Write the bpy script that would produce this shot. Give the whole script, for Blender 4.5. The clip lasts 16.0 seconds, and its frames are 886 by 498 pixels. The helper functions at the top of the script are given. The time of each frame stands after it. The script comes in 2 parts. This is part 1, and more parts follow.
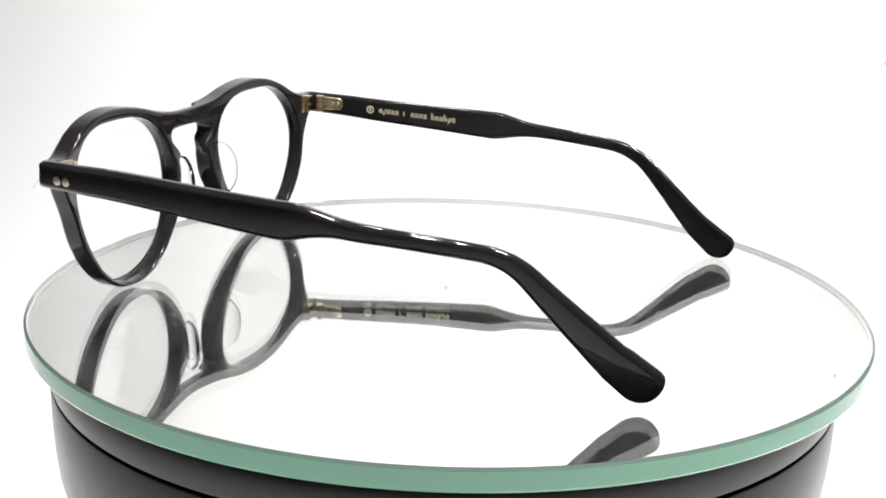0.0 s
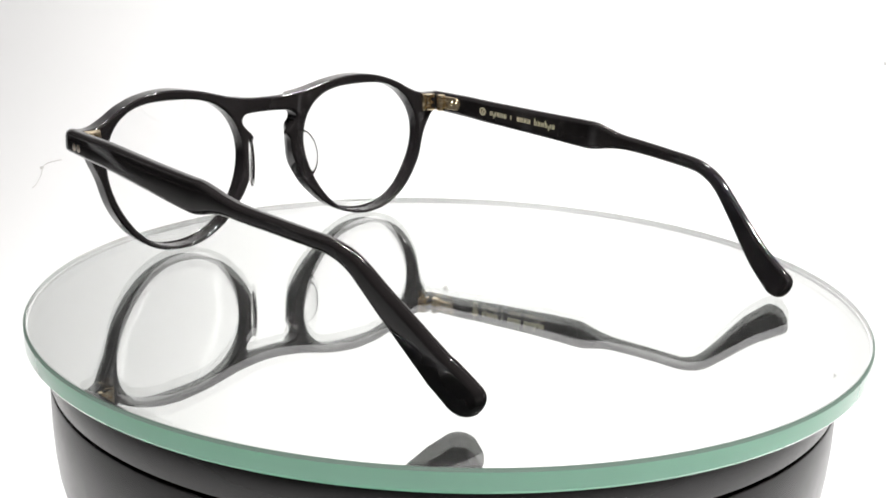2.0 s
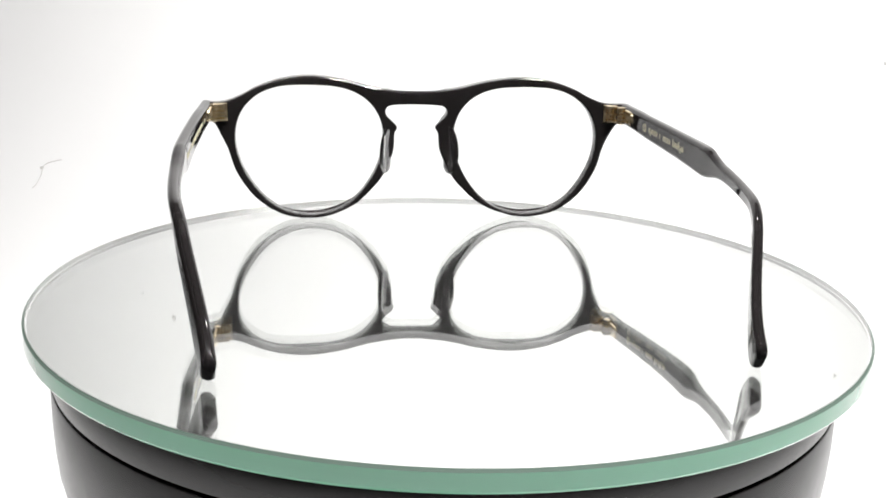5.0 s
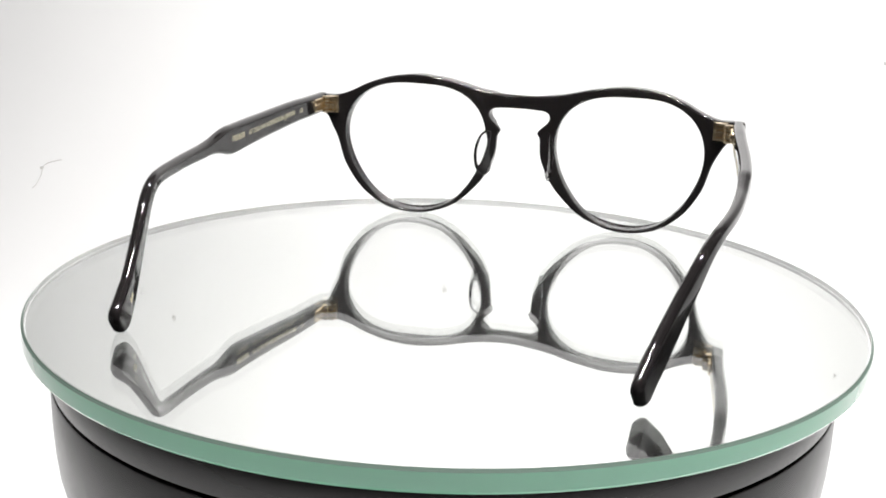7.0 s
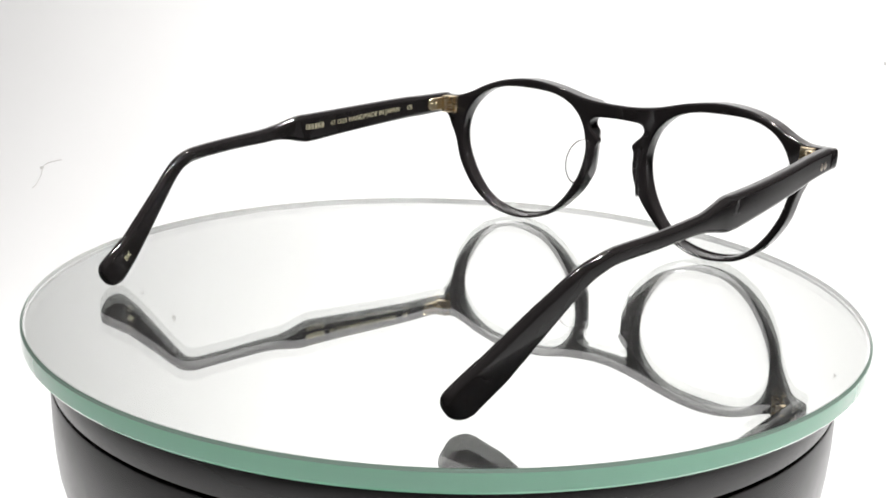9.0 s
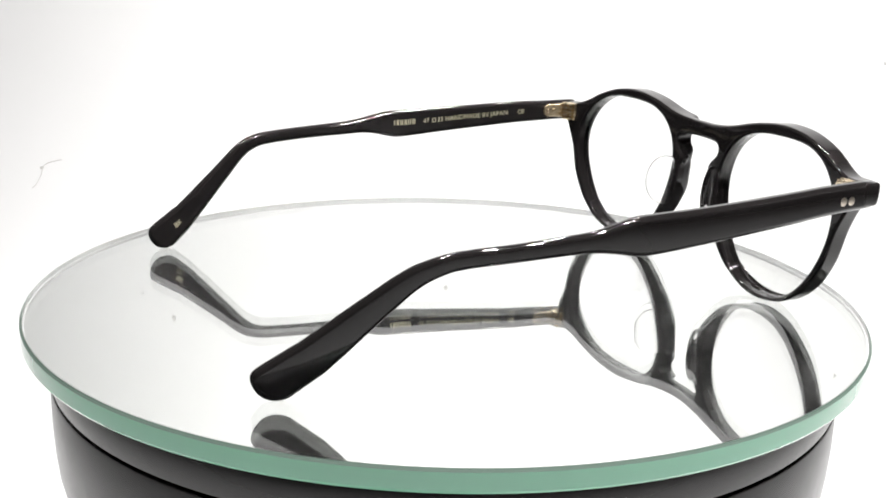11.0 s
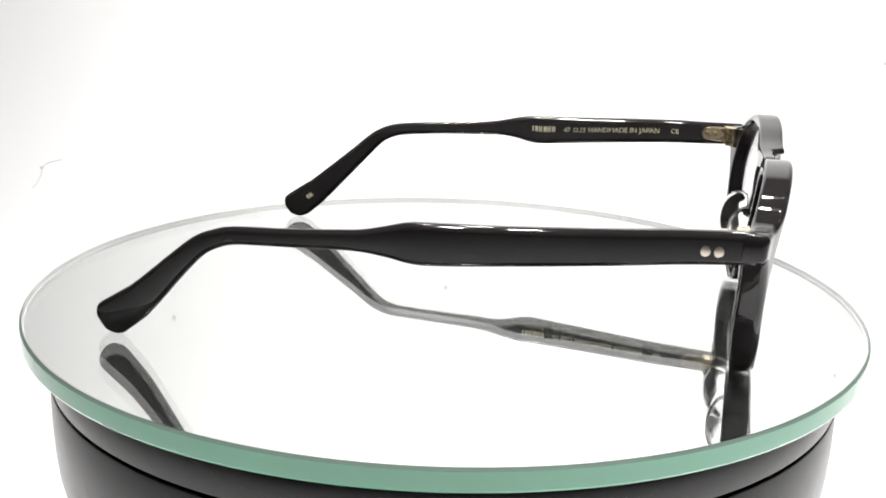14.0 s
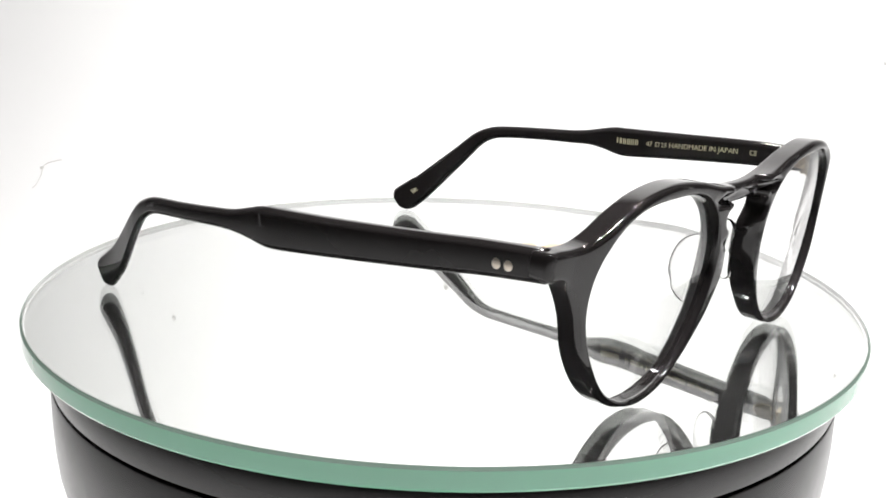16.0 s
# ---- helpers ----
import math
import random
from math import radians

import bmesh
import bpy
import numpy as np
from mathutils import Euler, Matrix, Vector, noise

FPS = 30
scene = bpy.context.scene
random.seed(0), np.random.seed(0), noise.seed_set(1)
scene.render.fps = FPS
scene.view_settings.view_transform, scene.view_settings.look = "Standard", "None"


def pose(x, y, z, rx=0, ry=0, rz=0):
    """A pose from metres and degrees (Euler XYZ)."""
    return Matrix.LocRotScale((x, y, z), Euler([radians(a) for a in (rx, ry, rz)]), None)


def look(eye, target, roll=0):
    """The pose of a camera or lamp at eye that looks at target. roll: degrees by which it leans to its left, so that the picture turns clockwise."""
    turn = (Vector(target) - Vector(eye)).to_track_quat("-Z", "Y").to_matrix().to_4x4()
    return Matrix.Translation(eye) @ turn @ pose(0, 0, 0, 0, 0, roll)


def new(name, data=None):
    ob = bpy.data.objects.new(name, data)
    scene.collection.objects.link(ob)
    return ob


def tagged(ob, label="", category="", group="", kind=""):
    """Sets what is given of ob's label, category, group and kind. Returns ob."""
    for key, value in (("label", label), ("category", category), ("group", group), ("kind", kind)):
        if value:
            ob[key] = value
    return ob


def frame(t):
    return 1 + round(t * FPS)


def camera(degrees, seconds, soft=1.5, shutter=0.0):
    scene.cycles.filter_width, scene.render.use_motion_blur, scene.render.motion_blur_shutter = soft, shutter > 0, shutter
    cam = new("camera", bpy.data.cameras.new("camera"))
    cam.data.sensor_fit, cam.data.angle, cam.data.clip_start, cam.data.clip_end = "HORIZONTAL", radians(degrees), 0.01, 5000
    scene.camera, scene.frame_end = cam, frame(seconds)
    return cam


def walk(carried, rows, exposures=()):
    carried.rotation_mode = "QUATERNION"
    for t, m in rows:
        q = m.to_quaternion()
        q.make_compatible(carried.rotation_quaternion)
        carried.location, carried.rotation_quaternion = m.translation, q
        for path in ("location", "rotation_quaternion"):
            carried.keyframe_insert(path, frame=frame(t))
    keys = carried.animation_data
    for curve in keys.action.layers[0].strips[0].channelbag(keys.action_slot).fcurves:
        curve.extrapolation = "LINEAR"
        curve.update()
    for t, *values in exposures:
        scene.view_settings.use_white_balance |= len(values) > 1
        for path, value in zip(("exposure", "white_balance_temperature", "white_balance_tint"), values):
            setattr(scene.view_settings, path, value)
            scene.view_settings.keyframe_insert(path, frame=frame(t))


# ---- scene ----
ZD = 0.110            # height of the glass plate's top above the table
TURN0, RATE = 70.236, 12.3855   # turn of the table at the start, degrees a second
cam = camera(42.204, 16.0, soft=1.8)
EYE = (0.0, -0.28378, ZD + 0.08802)
VIEW = (EYE[0] - math.sin(radians(0.2)), EYE[1] + math.cos(radians(0.2)), EYE[2] - math.tan(radians(15.441)))
walk(cam, [(0, look(EYE, VIEW, 1.719)), (16, look(EYE, VIEW, 1.719))],
     exposures=[(0, 0.07), (4, 0.07), (6.5, -0.03), (9, -0.02), (12, 0.12), (16, 0.14)])

# ---- light: the studio lamps, all overhead ----
world = bpy.data.worlds.new("world")
scene.world = world
world.use_nodes = True
world.node_tree.nodes["Background"].inputs[0].default_value = (0.9, 0.95, 1.0, 1)
world.node_tree.nodes["Background"].inputs[1].default_value = 0.05
TENT_X, TENT_BACK, TENT_FRONT, TENT_TOP = 0.85, 0.52, -1.00, 0.72
LAMP_Z = 0.76
# two bars of two spot pairs each, the stronger right pair added for brightness
LAMPS = [(lx, ly, lp * power) for ly, lp in ((0.20, 0.52), (-0.10, 1.30)) for lx, power in ((-0.125, 0.86), (-0.06, 0.86), (0.145, 2.05), (0.21, 2.05))]
for lx, ly, lp in LAMPS:
    data = bpy.data.lights.new("led", "AREA")
    data.shape, data.size, data.energy, data.color = "DISK", 0.030, lp, (1.0, 0.985, 0.965)
    lamp = new("led_light", data)
    lamp.matrix_basis = pose(lx, ly, LAMP_Z - 0.024 - (0.012 if ly < 0 else 0.0), 8 if ly < 0 else 0)


# ---- materials ----
def material(name, colour, rough, metal=0.0, grain=0.0, scale=400.0, bump=0.0, vary=0.0, **extra):
    m = bpy.data.materials.new(name)
    m.use_nodes = True
    nt = m.node_tree
    b = nt.nodes["Principled BSDF"]
    b.inputs["Base Color"].default_value = (*colour, 1)
    b.inputs["Roughness"].default_value = rough
    b.inputs["Metallic"].default_value = metal
    for key, value in extra.items():
        b.inputs[key.replace("_", " ")].default_value = value
    tc = nt.nodes.new("ShaderNodeTexCoord")

    def noise_node(s, detail=4):
        n = nt.nodes.new("ShaderNodeTexNoise")
        n.inputs["Scale"].default_value, n.inputs["Detail"].default_value = s, detail
        nt.links.new(tc.outputs["Object"], n.inputs["Vector"])
        return n
    if grain:
        n, r = noise_node(scale), nt.nodes.new("ShaderNodeMapRange")
        r.inputs["To Min"].default_value, r.inputs["To Max"].default_value = max(0.0, rough - grain), rough + grain
        nt.links.new(n.outputs["Fac"], r.inputs["Value"])
        nt.links.new(r.outputs["Result"], b.inputs["Roughness"])
    if vary:
        n, mix = noise_node(scale * 0.08, 3), nt.nodes.new("ShaderNodeMix")
        mix.data_type = "RGBA"
        mix.inputs["A"].default_value = (*[c * (1 - vary) for c in colour], 1)
        mix.inputs["B"].default_value = (*[min(1, c * (1 + vary)) for c in colour], 1)
        nt.links.new(n.outputs["Fac"], mix.inputs["Factor"])
        nt.links.new(mix.outputs["Result"], b.inputs["Base Color"])
    if bump:
        n, bn = noise_node(scale * 0.5, 3), nt.nodes.new("ShaderNodeBump")
        bn.inputs["Strength"].default_value, bn.inputs["Distance"].default_value = bump, 0.0004
        nt.links.new(n.outputs["Fac"], bn.inputs["Height"])
        nt.links.new(bn.outputs["Normal"], b.inputs["Normal"])
    return m


CLOTH = material("white_cloth", (0.86, 0.86, 0.865), 0.85, grain=0.08, scale=220, bump=0.12, vary=0.012)
WALL = material("room_paint", (0.30, 0.30, 0.305), 0.8, grain=0.1, scale=30, bump=0.1, vary=0.1)
TABLE_WOOD = material("table_board", (0.30, 0.27, 0.24), 0.5, grain=0.1, scale=60, bump=0.1, vary=0.15)
ACETATE = material("black_acetate", (0.0170, 0.0152, 0.0155), 0.03, grain=0.012, scale=900, bump=0.004, vary=0.25)
GOLD = material("gold_metal", (0.86, 0.70, 0.47), 0.22, 1.0, grain=0.1, scale=1500, bump=0.08, vary=0.12)
FOIL = material("gold_print", (0.86, 0.77, 0.55), 0.42, 0.35, grain=0.12, scale=3000, bump=0.2, vary=0.25)
RIVET = material("rivet_metal", (0.80, 0.72, 0.62), 0.35, 1.0, grain=0.1, scale=2000, bump=0.08)
GLASS = material("plate_glass", (0.995, 1.0, 0.996), 0.0, Transmission_Weight=0.986, IOR=1.52)
EDGE = material("green_glass_edge", (0.335, 0.76, 0.535), 0.18, grain=0.05, scale=500, vary=0.05, IOR=1.52, Transmission_Weight=0.25, Coat_Weight=0.8, Coat_Roughness=0.05)
SEAM = material("chamfer_glass", (0.15, 0.215, 0.18), 0.3, grain=0.05, scale=500, vary=0.04, IOR=1.52, Transmission_Weight=0.06)
GROUND = material("ground_glass", (0.97, 1.0, 0.985), 0.4, grain=0.05, scale=500, vary=0.01, IOR=1.52, Transmission_Weight=0.85)
SILVER = material("mirror_silver", (0.965, 0.98, 0.965), 0.0, 1.0)
LENS = material("clear_lens", (1, 1, 1), 0.0, Transmission_Weight=1.0, IOR=1.5)
PAD = material("clear_pad", (0.985, 0.985, 0.98), 0.03, Transmission_Weight=1.0, IOR=1.40)
PLASTIC = material("black_gloss_plastic", (0.017, 0.016, 0.0165), 0.24, grain=0.05, scale=300, bump=0.02, vary=0.2)
RUBBER = material("black_rubber", (0.012, 0.012, 0.012), 0.7, grain=0.1, scale=400, bump=0.2)
DIRT = material("grey_dirt", (0.56, 0.55, 0.54), 0.9, grain=0.05, scale=2000, vary=0.3)
LAMP_BODY = material("lamp_metal", (0.75, 0.75, 0.76), 0.45, 0.6, grain=0.1, scale=300, bump=0.05)


# ---- builders ----
def finish(bm, name, mat, smooth=True):
    bmesh.ops.recalc_face_normals(bm, faces=bm.faces)
    me = bpy.data.meshes.new(name)
    bm.to_mesh(me)
    bm.free()
    me.materials.append(mat)
    if smooth:
        me.polygons.foreach_set("use_smooth", [True] * len(me.polygons))
    return me


def part(name, bm, mat, parent=None, label="", smooth=True, sharp=None):
    ob = new(name, finish(bm, name, mat, smooth))
    if smooth and sharp:
        ob.data.set_sharp_from_angle(angle=radians(sharp))
    if parent:
        ob.parent = parent
    return tagged(ob, label)


def add_box(bm, c, s, bevel=0.0, m=Matrix()):
    got = bmesh.ops.create_cube(bm, size=1, matrix=m @ Matrix.Translation(c) @ Matrix.Diagonal((*s, 1)))
    if bevel:
        edges = list({e for v in got["verts"] for e in v.link_edges})
        bmesh.ops.bevel(bm, geom=edges, offset=bevel, segments=2, affect="EDGES", profile=0.5)
    return bm


def add_lathe(bm, profile, steps=96, m=Matrix(), close=False):
    """Turns a profile of (radius, height) round the z axis."""
    rings = []
    for r, z in profile:
        if r < 1e-7:
            rings.append([bm.verts.new(m @ Vector((0, 0, z)))])
        else:
            rings.append([bm.verts.new(m @ Vector((r * math.cos(2 * math.pi * k / steps), r * math.sin(2 * math.pi * k / steps), z))) for k in range(steps)])
    pairs = list(zip(rings, rings[1:])) + ([(rings[-1], rings[0])] if close else [])
    for a, b in pairs:
        for k in range(steps):
            j = (k + 1) % steps
            if len(a) == 1 and len(b) == 1:
                continue
            if len(a) == 1:
                bm.faces.new((a[0], b[k], b[j]))
            elif len(b) == 1:
                bm.faces.new((a[k], b[0], a[j]))
            else:
                bm.faces.new((a[k], b[k], b[j], a[j]))
    return bm


def add_loft(bm, rings, caps=True):
    rows = [[bm.verts.new(p) for p in ring] for ring in rings]
    n = len(rows[0])
    for a, b in zip(rows, rows[1:]):
        for k in range(n):
            bm.faces.new((a[k], a[(k + 1) % n], b[(k + 1) % n], b[k]))
    if caps:
        bm.faces.new(rows[0][::-1])
        bm.faces.new(rows[-1])
    return bm


def spline(points, per, closed=False):
    """A Catmull-Rom curve through points (any number of coordinates)."""
    pts, out, n = [np.array(p, float) for p in points], [], len(points)
    for i in range(n if closed else n - 1):
        if closed:
            a, b, c, d = (pts[(i + k) % n] for k in (-1, 0, 1, 2))
        else:
            a, b, c, d = pts[max(i - 1, 0)], pts[i], pts[i + 1], pts[min(i + 2, n - 1)]
        for s in np.linspace(0, 1, per, endpoint=False):
            out.append(0.5 * (2 * b + (c - a) * s + (2 * a - 5 * b + 4 * c - d) * s ** 2 + (3 * b - a - 3 * c + d) * s ** 3))
    if not closed:
        out.append(pts[-1])
    return np.array(out)


# ---- the room and the white sweep ----
def room():
    bm = bmesh.new()
    add_box(bm, (0, 0, -0.76), (6.2, 6.2, 0.1))
    tagged(part("floor", bm, WALL, smooth=False), "grey studio floor", "floor", kind="structure")
    for name, c, s in (("wall_north", (0, 3.05, 0.75), (6.2, 0.1, 3.0)), ("wall_south", (0, -3.05, 0.75), (6.2, 0.1, 3.0)),
                       ("wall_east", (3.05, 0, 0.75), (0.1, 6.0, 3.0)), ("wall_west", (-3.05, 0, 0.75), (0.1, 6.0, 3.0))):
        bm = bmesh.new()
        tagged(part(name, add_box(bm, c, s), WALL, smooth=False), "grey painted studio wall", "wall", kind="structure")
    bm = bmesh.new()
    tagged(part("ceiling", add_box(bm, (0, 0, 2.3), (6.2, 6.2, 0.1)), WALL, smooth=False), "grey studio ceiling", "ceiling", kind="structure")


def shooting_table():
    t = tagged(new("table"), "plain board table under the white sweep", "table")
    bm = bmesh.new()
    part("tabletop", add_box(bm, (0, -0.275, -0.0205), (1.84, 1.75, 0.035), 0.003), TABLE_WOOD, t, smooth=False)
    for sx in (-0.8, 0.8):
        for sy in (-1.08, 0.55):
            bm = bmesh.new()
            part("leg", add_box(bm, (sx, sy, -0.374), (0.05, 0.05, 0.672), 0.003), TABLE_WOOD, t, smooth=False)


def backdrop():
    """A white sheet that lies on the table and sweeps up behind it, hung up at its top edge."""
    R, n = 0.26, 20
    prof = [(TENT_FRONT - 0.12, 0.0), (TENT_FRONT, 0.0)] + [(y, 0.0) for y in np.linspace(-0.5, TENT_BACK - R, 7)]
    prof += [(TENT_BACK - R + R * math.sin(a), R - R * math.cos(a)) for a in np.linspace(0, math.pi / 2, n)[1:]]
    prof += [(TENT_BACK, z) for z in np.linspace(R, TENT_TOP, 6)[1:]]
    bm = bmesh.new()
    xs = np.linspace(-TENT_X, TENT_X, 3)
    top = [[bm.verts.new((x, y, z)) for x in xs] for y, z in prof]
    for a, b in zip(top, top[1:]):
        for k in range(2):
            bm.faces.new((a[k], a[k + 1], b[k + 1], b[k]))
    ob = tagged(part("backdrop", bm, CLOTH), "seamless white sweep of cloth", "backdrop", kind="structure")
    mod = ob.modifiers.new("thickness", "SOLIDIFY")
    mod.thickness, mod.offset = 0.002, 0.0


def studio_lamps():
    for ly in sorted({l[1] for l in LAMPS}):
        stand = tagged(new("lamp_stand"), "grey metal stand with a bar across the table", "lamp stand", "lamp stands")
        bm = bmesh.new()
        part("bar", add_box(bm, (0, ly, LAMP_Z + 0.010), (1.26, 0.022, 0.020), 0.002), LAMP_BODY, stand, smooth=False)
        for sx in (-0.62, 0.62):
            bm = bmesh.new()
            part("post", add_lathe(bm, [(0, 0.0012), (0.03, 0.0012), (0.03, 0.005), (0.009, 0.008), (0.009, LAMP_Z), (0, LAMP_Z)], 20, pose(sx, ly, 0)), LAMP_BODY, stand, sharp=30)
    for lx, ly, lp in LAMPS:
        t = tagged(new("studio_lamp"), "unseen round metal lamp fixed under a bar", "lamp", "studio lamps")
        t.matrix_basis = pose(lx, ly, LAMP_Z - (0.012 if ly < 0 else 0.0), 8 if ly < 0 else 0)
        bm = bmesh.new()
        add_lathe(bm, [(0, 0), (0.030, 0), (0.032, -0.003), (0.032, -0.028), (0.028, -0.028), (0.026, -0.004), (0, -0.004)], 40)
        part("housing", bm, LAMP_BODY, t, sharp=30)


# ---- the turntable and its mirror plate ----
R_PLATE, T_PLATE, R_BASE = 0.1032, 0.0048, 0.0974


def turntable():
    t = tagged(new("turntable"), "round glossy black plastic turntable on the white sheet", "turntable")
    t.matrix_basis = pose(0.0001, -0.0022, 0)
    low, R = -ZD + 0.0015, R_BASE
    bm = bmesh.new()
    add_lathe(bm, [(0, -T_PLATE - 0.0006), (0.080, -T_PLATE - 0.0006), (0.080, -T_PLATE - 0.0026), (R - 0.0010, -T_PLATE - 0.0026), (R - 0.0003, -T_PLATE - 0.0029), (R, -T_PLATE - 0.0036),
                   (R, -0.0145), (R - 0.0001, -0.0148), (R - 0.0003, -0.0149), (R - 0.003, -0.0149), (0, -0.0149)], 160, pose(0, 0, ZD))
    part("platter", bm, PLASTIC, t, "glossy black turning platter", sharp=30)
    bm = bmesh.new()
    add_lathe(bm, [(0, -0.0149), (R - 0.0030, -0.0149), (R - 0.0030, -0.0160), (0, -0.0160)], 120, pose(0, 0, ZD))
    part("gap_ring", bm, RUBBER, t, "matt black ring in the gap", sharp=30)
    bm = bmesh.new()
    add_lathe(bm, [(0, -0.0157), (R - 0.0003, -0.0157), (R - 0.0001, -0.0158), (R, -0.0161), (R, -0.026), (R - 0.0003, -0.032), (R - 0.0008, -0.037), (R - 0.0020, -0.042), (R - 0.0048, -0.048), (R - 0.0060, low + 0.006), (R - 0.0075, low + 0.001), (R - 0.010, low), (0, low)], 160, pose(0, 0, ZD))
    part("base", bm, PLASTIC, t, "glossy black base", sharp=30)


def plate():
    t = tagged(new("glass_plate"), "round mirror-backed glass plate with green edge on a turntable", "mirror plate")
    c = 0.0006
    R, T = R_PLATE, T_PLATE
    bm = bmesh.new()
    add_lathe(bm, [(0, 0), (R - c, 0), (R - c, -T), (0, -T)], 200)
    body = part("glass_body", bm, GLASS, t, sharp=30)
    body.data.materials.append(GROUND)
    for face in body.data.polygons:     # the ground edge does not mirror
        face.material_index = 1 if abs(face.normal.z) < 0.5 else 0
    g = 0.00005
    bm = bmesh.new()
    add_lathe(bm, [(R - c + g, -0.0001), (R - c + 0.00012, -0.00002), (R, -c), (R - 0.0002, -c - 0.0001), (R - c + g, -c - 0.0001)], 200, close=True)
    part("chamfer", bm, SEAM, t, "dull ground chamfer", sharp=30)
    bm = bmesh.new()
    add_lathe(bm, [(R - c + g, -c - 0.0001), (R - 0.0002, -c - 0.0001), (R, -c), (R + 0.00005, -T * 0.5), (R, -T + 0.0006), (R - 0.0004, -T), (R - c + g, -T)], 200, close=True)
    part("rim", bm, EDGE, t, "pale green ground glass edge", sharp=30)
    bm = bmesh.new()
    add_lathe(bm, [(0, -T + 0.0002), (R - 0.0010, -T + 0.0002), (R - 0.0010, -T + 0.0001), (0, -T + 0.0001)], 160)
    part("silvering", bm, SILVER, t, "mirror silvering under the glass", sharp=30)
    return t


# ---- the spectacles, in millimetres; y is forward, z up from the plate ----
MM = 0.001
# stations along a temple: y, height, thickness, slope in degrees
STATIONS = [(71.0, 6.29, 3.44, 3), (60, 6.71, 3.44, 3), (50, 7.09, 3.35, 3), (28, 7.89, 3.27, 3), (13.5, 8.6, 3.27, 3), (9, 8.2, 3.12, 3), (5, 6.49, 3.2, 4), (0, 4.69, 3.2, 5), (-6, 4.09, 3.12, 5), (-17, 3.8, 2.96, 5), (-27, 3.8, 2.88, 7), (-32, 4.0, 2.88, 17), (-36.5, 4.49, 2.88, 33), (-42.5, 5.45, 2.88, 41), (-49.5, 6.85, 2.88, 41), (-54, 7.75, 2.88, 40)]
# height of the middle at those stations, for the two temples, and how far back their bends lie
RISE = {-1: [34.14, 33.69, 33.38, 31.94, 30.96, 30.99, 31.09, 30.81, 30.24, 29.65, 28.79, 27.91, 25.56, 19.79, 13.0, 8.7],
        1: [34.16, 33.5, 32.74, 31.4, 30.65, 30.57, 30.42, 30.14, 29.82, 28.97, 28.09, 26.72, 24.38, 19.26, 12.8, 8.81]}
BACK = {-1: -1.6, 1: -0.45}
FORE = {-1: 0.6, 1: 2.4}
BOW = {-1: [(75, 64.1), (57, 65.1), (40, 66.1), (22, 66.9), (5, 67.1), (-15, 66.5), (-35, 64.5), (-50, 59.7), (-66, 55.3)],
       1: [(75, 66.1), (57, 67.6), (40, 69.5), (22, 71.1), (5, 71.7), (-15, 71.0), (-35, 67.9), (-50, 61.6), (-66, 57.2)]}


def stations(side):
    size = 0.95 if side < 0 else 0.985
    return [(y + (BACK[side] if y < -20 else FORE[side] if y > 70 else 0), z - (0.12 if side > 0 else 0), h * size, t * (0.86 if side > 0 and y < 8 else 1.0), a) for (y, h, t, a), z in zip(STATIONS, RISE[side])]


def bow(side, y):
    ys, xs = zip(*BOW[side][::-1])
    c = [np.interp(y + d, ys, xs) for d in (-8, -4, 0, 4, 8)]
    return side * sum(c) / 5


def soft(v):
    """Flattens a rounded edge towards a chamfer."""
    return math.copysign(abs(v) ** 1.35, v)


def section(h, t, chamfer):
    """A flat bar with softly rounded edges: height h, thickness t; its outer face swells a little."""
    a, b = h / 2, t / 2
    c = min(chamfer, a * 0.8, b * 0.8)
    pts = []
    for sx, sz, a0 in ((1, 1, 0), (-1, 1, 90), (-1, -1, 180), (1, -1, 270)):
        for k in range(6):
            ang = radians(a0 + 90 * k / 5)
            pts.append((sx * (b - c) + c * soft(math.cos(ang)), sz * (a - c) + c * soft(math.sin(ang))))
        if a0 in (90, 270):      # the tall faces
            for f in (0.96, 0.65, 0.3, 0.0, -0.3, -0.65, -0.96):
                v = f * (a - c)
                pts.append((sx * b, sz * v))
        else:
            pts += [(sx * f * (b - c), sz * a) for f in (0.9, -0.9)]
    swell = 0.05 * a
    return [(u + swell * (1 - (v / a) ** 2) * max(0.0, u / b), v) for u, v in pts]


LONGER = {-1: 0.3, 1: 1.7}


def temple_mesh(side):
    rows = [(*r, 0.0) for r in spline(stations(side), 6)]
    y, z, h, t, a, _ = rows[-1]
    da, end = radians(a), 11.7 + LONGER[side]
    # the tip: its top edge runs on straight and turns tightly, its low corner is the rounder one
    for d in [end - 1.5, end - 3.2, 6.5] + [5.0 * (k / 11) ** 1.7 for k in range(11, -1, -1)]:
        half = 3.82 + 0.46 * min(1.0, (end - d) / (end - 4.0))
        top = half * math.sqrt(1 - max(0.0, 1 - d / 3.0) ** 2) + 0.03
        low = half * math.sqrt(1 - max(0.0, 1 - d / 5.0) ** 2) + 0.03
        tt = 2.9 * math.sqrt(1 - max(0.0, 1 - d / 1.8) ** 2) + 0.05
        s = end - d
        rows.append((y - s * math.cos(da), z - s * math.sin(da) + (0.05 if side < 0 else 0.113) * s, top + low, tt * (0.86 if side > 0 else 1.0), a, (top - low) / 2))
    rings = []
    for y, z, h, t, a, up in rows:
        s, c = math.sin(radians(a)), math.cos(radians(a))
        ring = []
        for u, v in section(h, t, 1.15):
            yy, zz = y - (v + up) * s, z + (v + up) * c
            ring.append(Vector((bow(side, yy) + side * u, yy, zz)) * MM)
        rings.append(ring)
    bm = bmesh.new()
    return add_loft(bm, rings)


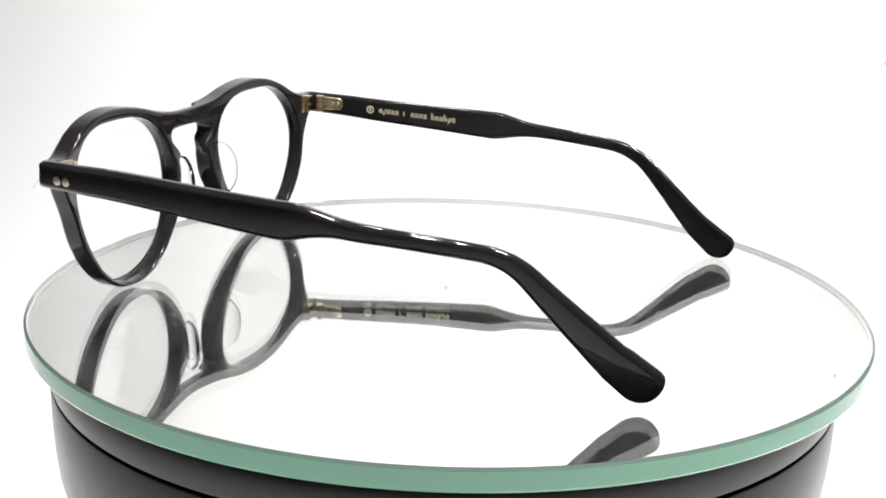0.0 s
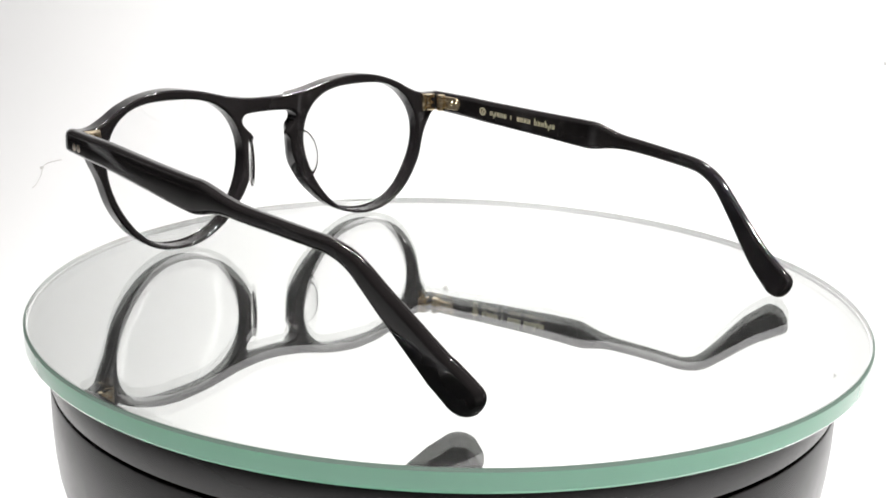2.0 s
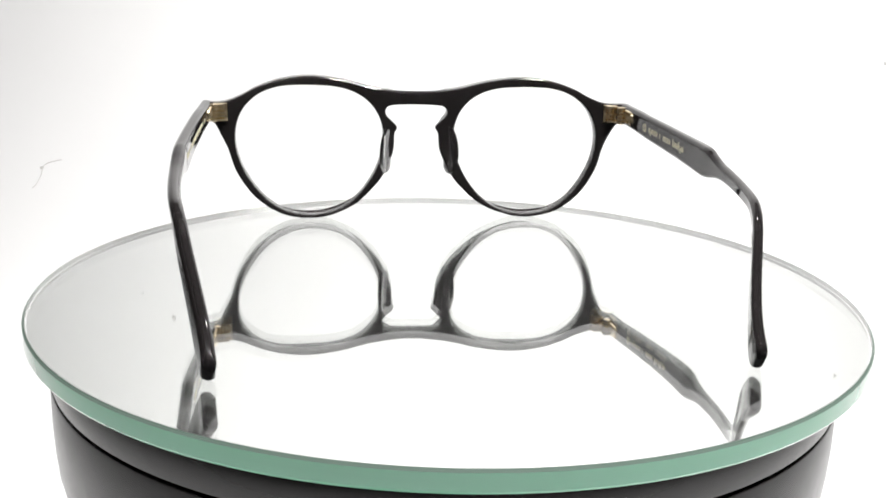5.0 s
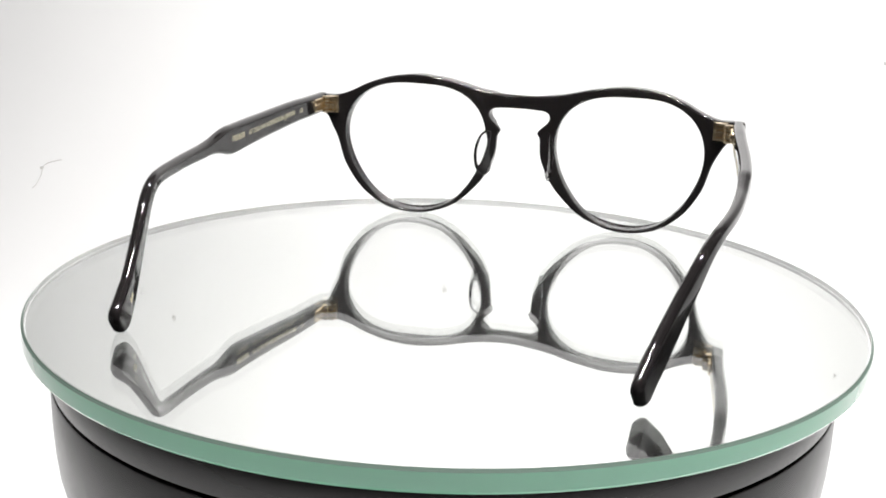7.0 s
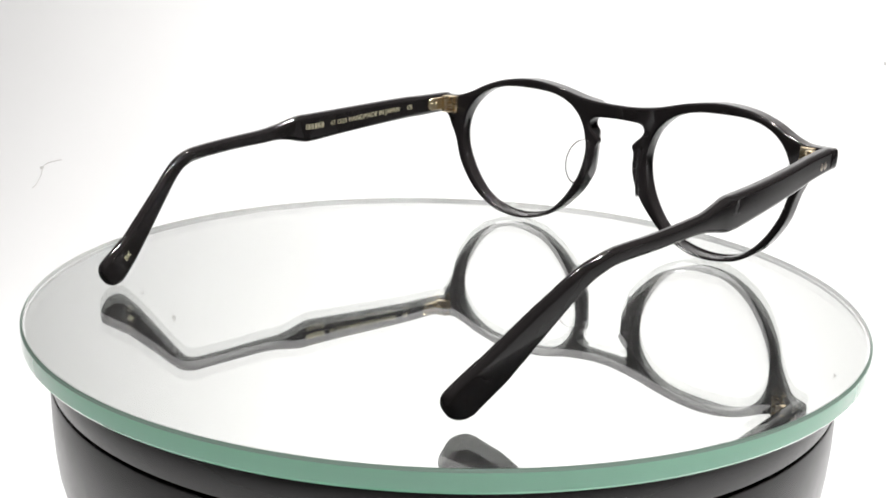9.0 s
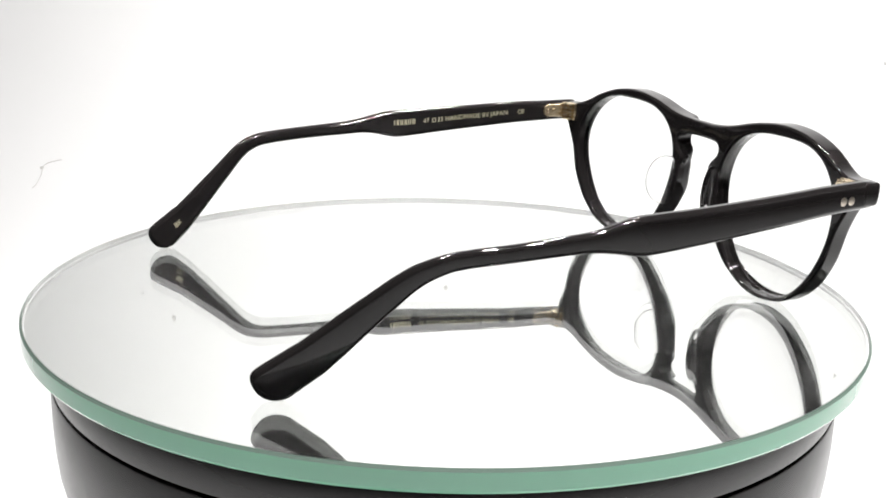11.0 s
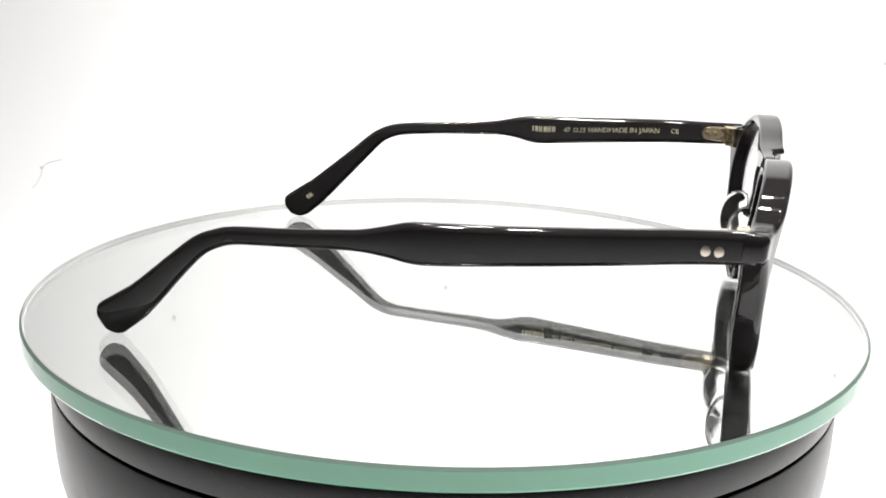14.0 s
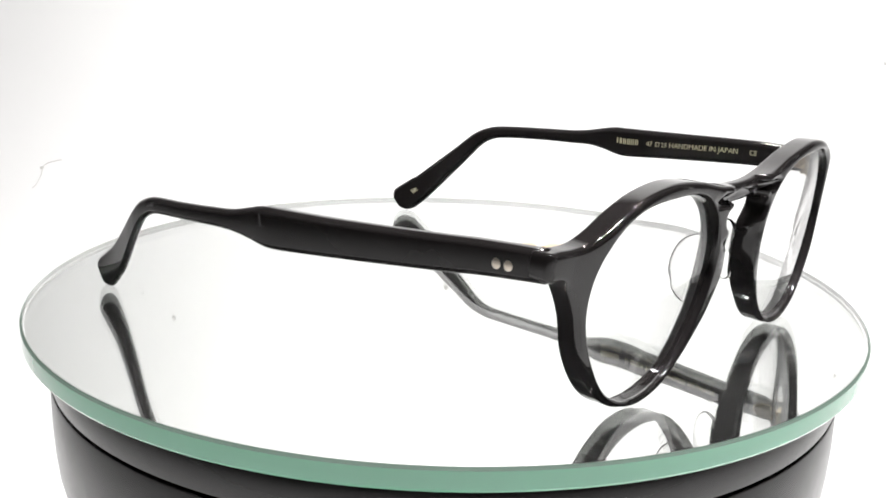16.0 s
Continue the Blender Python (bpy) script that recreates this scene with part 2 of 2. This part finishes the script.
LENS_X, LENS_Z, LEAN = {-1: 32.92, 1: 34.50}, 20.84, -0.0206    # middles of the lens openings; the front leans a little


def aperture(side, k, grow=0.0):
    """A point of a lens opening by its angle k."""
    r = 21.56 + 0.16 * math.cos(k) + 1.53 * math.sin(k) + 0.94 * math.cos(2 * k) + 0.05 * math.sin(2 * k) - 0.03 * math.cos(3 * k) + 1.27 * math.sin(3 * k) - 0.31 * math.cos(4 * k)
    r += grow - 0.45 * math.exp(-((k % (2 * math.pi) - 1.5 * math.pi) / 0.45) ** 2)      # flatter at the bottom
    return side * (LENS_X[side] + r * math.cos(k)), LENS_Z + r * math.sin(k)


def back_face(x, z):
    """How far forward the back of the front lies."""
    y = 71.20 + 0.0864 * z + 0.0065 * x - 0.0005 * x * x - 1.11 * (x / 50) ** 4 - 0.0001 * x * (z - 22) + math.exp(-(x / 9.0) ** 2)
    return y + (-0.0355 * x - 0.0007 * x * x if x < 0 else -0.0136 * x + 0.0007 * x * x)


def depth(x, z):
    nose = math.exp(-((abs(x) - 9.0) / 3.5) ** 2 - ((z - 20.0) / 9.0) ** 2)
    k = max(0.0, min(1.0, (8.6 - abs(x)) / 1.8))      # the bridge lies back from the rims
    thick = 5.50 + 0.013 * (z - 22)
    return thick - 0.9 * max(0.0, min(1.0, (abs(x) - 54) / 8)) - 2.7 * k * k * (3 - 2 * k), 0.7 * nose


HALF_TOP = [(0, 39.72), (5.93, 39.91), (13.45, 40.85), (23.2, 43.1), (33.2, 44.25), (42.2, 43.4), (49.6, 41.1), (55.0, 38.4), (60.0, 36.75), (65.72, 36.7)]
HALF_LOW = [(67.9, 36.2), (68.0, 32.2), (66.8, 31.2), (63.86, 30.55), (62.0, 28.44), (59.3, 23.2), (56.6, 15.0), (51.0, 7.0), (43.2, 1.75), (34.4, 0.30), (26.2, 1.6), (19.3, 4.9), (13.6, 10.1), (10.5, 14.2),
            (7.42, 21.0), (6.9, 26.4), (6.1, 28.8), (9.2, 32.0), (9.6, 33.9), (8.1, 35.2), (4, 35.5)]


def offset_loop(loop, d):
    """Moves a closed loop of (x, z) by d to its left."""
    p = np.array(loop)
    tangent = np.roll(p, -1, 0) - np.roll(p, 1, 0)
    tangent /= np.linalg.norm(tangent, axis=1)[:, None] + 1e-9
    return p + d * np.c_[-tangent[:, 1], tangent[:, 0]]


def front_mesh():
    half = HALF_TOP + HALF_LOW
    outer = half + [(0, 35.55)] + [(-x, z) for x, z in half[:0:-1]]
    outer = spline(outer, 7, True)[::-1]            # counter-clockwise
    holes = [np.array([aperture(s, -s * 2 * math.pi * k / 120) for k in range(120)]) for s in (-1, 1)]   # clockwise
    bm = bmesh.new()
    steps = [(1.3 * (1 - math.sin(radians(a))), 1.2 * (1 - math.cos(radians(a)))) for a in (0, 18, 36, 54, 72, 90)]
    back_edges, front_edges = [], []
    for number, loop in enumerate([outer] + holes):
        rounds = []
        for inset, d in steps:      # the edges are crisper at the back
            rounds.append((offset_loop(loop, inset * 0.6), d * 0.6, False))
        for inset, d in steps[::-1]:
            rounds.append((offset_loop(loop, inset * (0.6 if number else 1.0)), d, True))
        rows = []
        for pts, d, fore in rounds:
            row = []
            for x, z in pts:
                x += LEAN * (z - 22)
                if number == 0:      # the two halves of the front differ a little
                    x += (0.98 if x < 0 else 0.67) * min(1.0, abs(x) / 40)
                    z += 0.155 * max(0.0, min(1.0, x / 40))
                if x < -60:      # one end piece is a little narrower
                    x = -60 + (x + 60) * 0.72
                thick, nose = depth(x, z)
                y = back_face(x, z)
                y = y + thick - d if fore else y - nose + d
                row.append(bm.verts.new(Vector((x, y, z)) * MM))
            rows.append(row)
        n = len(rows[0])
        for a, b in zip(rows, rows[1:]):
            for k in range(n):
                bm.faces.new((a[k], a[(k + 1) % n], b[(k + 1) % n], b[k]))
        back_edges += [bm.edges.get((rows[0][k], rows[0][(k + 1) % n])) for k in range(n)]
        front_edges += [bm.edges.get((rows[-1][k], rows[-1][(k + 1) % n])) for k in range(n)]
    for edges, up in ((back_edges, -1), (front_edges, 1)):
        bmesh.ops.triangle_fill(bm, use_beauty=True, use_dissolve=False, edges=edges, normal=(0, up, 0))
    return bm


def lens_mesh(side):
    """A thin curved lens that sits in the groove of its rim."""
    bm = bmesh.new()
    rings, mid = 10, side * LENS_X[side]
    for y_off, flip in ((2.3, False), (4.0, True)):
        rows = [[bm.verts.new(Vector((mid, back_face(mid, LENS_Z) + y_off + 1.3, LENS_Z)) * MM)]]
        for j in range(1, rings + 1):
            row = []
            for k in range(96):
                x0, z0 = aperture(side, 2 * math.pi * k / 96, 0.35)
                y0 = back_face(x0, z0)
                f = j / rings
                x, z = mid + (x0 - mid) * f, LENS_Z + (z0 - LENS_Z) * f
                lin = back_face(mid, LENS_Z) * (1 - f) + y0 * f
                row.append(bm.verts.new(Vector((x + LEAN * (z - 22), lin + y_off + 1.3 * (1 - f * f), z)) * MM))
            rows.append(row)
        for k in range(96):
            bm.faces.new((rows[0][0], rows[1][k], rows[1][(k + 1) % 96]))
        for a, b in zip(rows[1:], rows[2:]):
            for k in range(96):
                bm.faces.new((a[k], b[k], b[(k + 1) % 96], a[(k + 1) % 96]))
        if flip:
            for k in range(96):
                bm.faces.new((rim[k], rows[-1][k], rows[-1][(k + 1) % 96], rim[(k + 1) % 96]))
        rim = rows[-1]
    return bm


def pad_mesh(side):
    """A clear D-shaped nose pad, glued by its straight edge to the rim."""
    bm = bmesh.new()
    rings = []
    for u, grow in ((-1.0, 0.86), (-0.8, 0.95), (-0.4, 1.0), (0.4, 1.0), (0.8, 0.95), (1.0, 0.86)):
        ring = []
        for k in range(28):
            a = 2 * math.pi * k / 28
            w = max(math.cos(a) * (4.5 - 0.1 * side), -2.2) * grow
            z = 21.8 + math.sin(a) * (7.3 + 0.3 * side) * grow - 0.08 * w
            y, x = 71.9 - w + side * 0.6, 9.9 + 0.4 * side + w * 0.50 + u * 0.5
            ring.append(Vector((side * x, y, z)) * MM)
        rings.append(ring)
    return add_loft(bm, rings)


def hinge_parts(side, owner_temple, owner_front):
    """Gold hinge: a plate with two pins on the temple, barrels, and a leaf on the front."""
    inner = lambda y: bow(side, y) - side * 1.65
    bm = bmesh.new()
    pts = []
    y0, y1 = 60.2, 67.5
    for k in range(9):
        a = radians(90 + 180 * k / 8)
        pts.append((y0 + 1.9 + 1.9 * math.cos(a), 33.9 + 1.9 * math.sin(a)))
    pts += [(y1, 31.8), (y1, 36.0)]
    rings = [[Vector((inner(y) - side * d, y, z)) * MM for y, z in [((y - 64) * g + 64, (z - 33.9) * g + 33.9) for y, z in pts]] for d, g in ((-0.3, 1), (0.45, 1), (0.65, 0.93))]
    plate_ob = part("hinge_plate", add_loft(bm, rings), GOLD, owner_temple, "gold hinge plate with two pins", sharp=35)
    for yy in (61.9, 63.9):
        bm = bmesh.new()
        add_lathe(bm, [(0, 0.95), (0.5, 0.9), (0.72, 0.65), (0.75, 0.0), (0, 0.0)], 14, Matrix.Translation((inner(yy) * MM, yy * MM, 33.9 * MM)) @ Matrix.Rotation(-side * math.pi / 2, 4, "Y") @ Matrix.Scale(MM, 4))
        pin = part("pin", bm, GOLD, plate_ob, sharp=40)
    for k in range(5):
        bm = bmesh.new()
        z = 31.2 + k * 1.08
        add_lathe(bm, [(0, 0), (1.1, 0), (1.3, 0.14), (1.3, 0.82), (1.1, 0.96), (0, 0.96)], 20, Matrix.Translation(((inner(67.6) - side * 1.1) * MM, 67.8 * MM, z * MM)) @ Matrix.Scale(MM, 4))
        if k % 2:
            add_box(bm, ((inner(66.6) - side * 0.45) * MM, 66.6 * MM, (z + 0.48) * MM), (1.0 * MM, 2.2 * MM, 0.9 * MM), 0.12 * MM)
        part("barrel", bm, GOLD, owner_temple, sharp=40)
    bm = bmesh.new()
    base_y = back_face(side * 60.4, 33.8)
    add_box(bm, (side * (60.8 + 0.7 * side) * MM, base_y * MM, 33.8 * MM), (4.4 * MM, 1.1 * MM, 5.4 * MM), 0.25 * MM)
    leaf = part("hinge_leaf", bm, GOLD, owner_front, "gold hinge leaf with ribs", sharp=40)
    for k in range(5):
        deep = 1.7 if k % 2 == 0 else 1.0
        bm = bmesh.new()
        add_box(bm, (side * (61.1 + 0.7 * side - 0.25 * (k % 2)) * MM, (base_y - 0.4 - deep / 2) * MM, (31.2 + k * 1.08 + 0.48) * MM), ((3.4 - 0.9 * (k % 2)) * MM, deep * MM, 0.84 * MM), 0.16 * MM)
        part("rib", bm, GOLD, leaf, sharp=40)
    # two round rivet heads on the outside
    for yy in (64.4, 66.8):
        bm = bmesh.new()
        add_lathe(bm, [(0, 0.14), (0.7, 0.12), (1.0, 0.04), (1.05, -0.3), (0, -0.3)], 20, Matrix.Translation(((bow(side, yy) + side * 1.86) * MM, yy * MM, 33.3 * MM)) @ Matrix.Rotation(side * math.pi / 2, 4, "Y") @ Matrix.Scale(MM, 4))
        part("rivet", bm, RIVET, owner_temple, "small pale metal rivet head", sharp=40)


def centre_z(side, y):
    ys, zs = zip(*[(s[0], s[1]) for s in stations(side)[::-1]])
    return float(np.interp(y, ys, zs))


def on_temple(bm, side, y0, z_off, size, slope=0.0, proud=0.0):
    """Lays flat lettering (x along, y up) on the inner face of a temple, read from inside."""
    ys, ts = zip(*[(r[0], r[3]) for r in stations(side)[::-1]])
    for v in bm.verts:
        u, w, d = v.co.x * size, v.co.y * size, v.co.z
        s, c = math.sin(slope), math.cos(slope)
        u, w = u * c - w * s, u * s + w * c
        y = y0 + (u if side < 0 else -u)
        z = (centre_z(side, y) if not slope else centre_z(side, y0)) + z_off + w
        inset = float(np.interp(y, ys, ts)) / 2 - 0.01 + proud
        v.co = Vector((bow(side, y) - side * (inset + d), y, z)) * MM


def letters(words):
    curve = bpy.data.curves.new("letters", "FONT")
    curve.body, curve.extrude, curve.resolution_u, curve.offset = words, 0.05, 3, -0.006
    ob = bpy.data.objects.new("letters", curve)
    scene.collection.objects.link(ob)
    me = bpy.data.meshes.new_from_object(ob.evaluated_get(bpy.context.evaluated_depsgraph_get()))
    bm = bmesh.new()
    bm.from_mesh(me)
    bpy.data.objects.remove(ob)
    return bm


def bars(rows):
    bm = bmesh.new()
    for x, y, w, h in rows:
        add_box(bm, (x + w / 2, y + h / 2, 0), (w, h, 0.1))
    return bm


def spectacles():
    t = tagged(new("spectacles"), "glossy black acetate spectacles with round lenses on a mirror plate", "spectacles")
    front = part("front", front_mesh(), ACETATE, t, "glossy black front with keyhole bridge")
    mod = front.modifiers.new("normals", "WEIGHTED_NORMAL")
    mod.keep_sharp = False
    for side in (-1, 1):
        temple = part("temple", temple_mesh(side), ACETATE, t, "glossy black temple, thick at the hinge")
        lens = part("lens", lens_mesh(side), LENS, t, "clear lens", sharp=40)
        lens.visible_shadow = False
        pad = part("nose_pad", pad_mesh(side), PAD, t, "clear nose pad")
        pad.visible_shadow = False
        hinge_parts(side, temple, front)
        if side < 0:
            rows = []
            for k, wide in enumerate((0.85, 0.75, 0.8, 0.65, 0.2, 0.55)):
                x = 0.80 * k - (0.3 if k == 5 else 0)
                rows += [(x, 0, 0.2, 1.0)] + ([(x + wide * 0.62, 0, 0.2, 1.0)] if wide > 0.3 else [])
            bm = bars(rows)
            on_temple(bm, side, 10.2, -0.35, 1.62)
            part("marking", bm, FOIL, temple, "row of gold marks", smooth=False)
            bm = letters("47")
            on_temple(bm, side, 19.7, -0.4, 2.05)
            part("lettering", bm, FOIL, temple, "gold number 47", smooth=False)
            bm = bars([(0, 0, 1, 0.13), (0, 0.87, 1, 0.13), (0, 0.13, 0.13, 0.74), (0.87, 0.13, 0.13, 0.74)])
            on_temple(bm, side, 22.7, -0.35, 1.25)
            part("marking", bm, FOIL, temple, "small gold square", smooth=False)
            bm = letters("23")
            on_temple(bm, side, 24.4, -0.4, 1.95)
            part("lettering", bm, FOIL, temple, "gold number 23", smooth=False)
            bm = letters("HANDMADE IN JAPAN")
            on_temple(bm, side, 27.0, -0.4, 2.10)
            part("lettering", bm, FOIL, temple, "gold words HANDMADE IN JAPAN", smooth=False)
            bm = letters("CE")
            on_temple(bm, side, 51.4, -0.4, 1.9)
            part("lettering", bm, FOIL, temple, "gold letters CE", smooth=False)
            bm = letters("BK")
            on_temple(bm, side, -58.4, -2.9, 2.0, radians(35), 0.06)
            part("lettering", bm, FOIL, temple, "gold letters BK", smooth=False)
        else:
            bm = bmesh.new()
            add_lathe(bm, [(0.68, 0.05), (0.95, 0.05), (1.0, 0), (0.95, -0.05), (0.68, -0.05)], 16, close=True)
            for bx, bz, bw, bh in ((-0.4, 0.2, 0.8, 0.2), (-0.4, -0.4, 0.8, 0.2), (-0.1, -0.4, 0.2, 0.8)):
                add_box(bm, (bx + bw / 2, bz + bh / 2, 0), (bw, bh, 0.1))
            on_temple(bm, side, 51.3, 0.1, 1.25)
            part("marking", bm, FOIL, temple, "small round gold emblem", smooth=False)
            rows, x = [], 0.0
            for k, n in enumerate((5, 1, 4, 6)):
                for j in range(n):
                    tall = 1.5 if (k, j) in ((3, 0), (3, 3)) else 1.0
                    rows += [(x, -0.45 if (k, j) in ((0, 1), (3, 4)) else 0, 0.24, tall)] + ([(x + 0.42, 0, 0.24, 1.0)] if n > 1 else [])
                    x += 0.95
                x += 0.85
            bm = bars(rows)
            on_temple(bm, side, 48.3, -0.6, 1.42)
            part("marking", bm, FOIL, temple, "row of gold marks", smooth=False)
    return t


def sweep_point(x, up, lift=0.0016):
    """A place on the sweep, by x and the length along it from the start of its curve."""
    R = 0.26
    a = min(up / R, math.pi / 2)
    y, z = TENT_BACK - R + (R - lift) * math.sin(a), R - (R - lift) * math.cos(a)
    return Vector((x, y, z + max(0.0, up - R * math.pi / 2))), a


def dirt():
    for x, up, size in ((-0.2520, 0.1624, 0.0012), (0.0001, 0.4197, 0.0018), (-0.2000, 0.4493, 0.0017), (-0.2227, 0.4304, 0.0012), (0.2917, 0.4784, 0.0013), (0.2842, 0.2631, 0.0010)):
        p, a = sweep_point(x, up)
        bm = bmesh.new()
        bmesh.ops.create_icosphere(bm, subdivisions=2, radius=size)
        for v in bm.verts:
            v.co *= 1 + 0.35 * noise.noise(v.co * 900 + Vector((x * 50, up * 30, 0)))
            v.co.z *= 0.35
        ob = tagged(part("dirt_speck", bm, DIRT), "tiny grey speck of dirt on the white sweep", "speck", "specks of dirt")
        ob.matrix_basis = Matrix.Translation(p) @ Matrix.Rotation(a, 4, "X")
    bm = bmesh.new()
    pts = [sweep_point(x, up, 0.0015)[0] for x, up in spline([(-0.2414, 0.1695), (-0.2479, 0.1673), (-0.2512, 0.1635), (-0.2509, 0.1552), (-0.2518, 0.1490), (-0.2534, 0.1449)], 5)]
    rings = [[p + Vector((0.0002 * math.cos(k * 1.0472), 0, 0.0002 * math.sin(k * 1.0472))) for k in range(6)] for p in pts]
    tagged(part("hair", add_loft(bm, rings), DIRT), "short curled grey hair on the white sweep", "hair")


room()
dirt()
shooting_table()
backdrop()
studio_lamps()
turntable()
PLATE = plate()
SPECS = spectacles()


# ---- the turntable turns, with all that lies on it ----
def motions():
    # the plate lies a little off the axis and sways with it
    rows = []
    for k in range(33):
        a = radians(-RATE * k / 2)
        rows.append((k / 2, pose(0.00055 + 0.0005 * math.cos(a), -0.00205 + 0.0005 * math.sin(a), ZD, 0, 0, TURN0 - RATE * k / 2)))
    walk(PLATE, rows)
    walk(SPECS, [(k / 2, pose(0, 0, ZD, 0, 0, TURN0 - RATE * k / 2)) for k in range(33)])


motions()
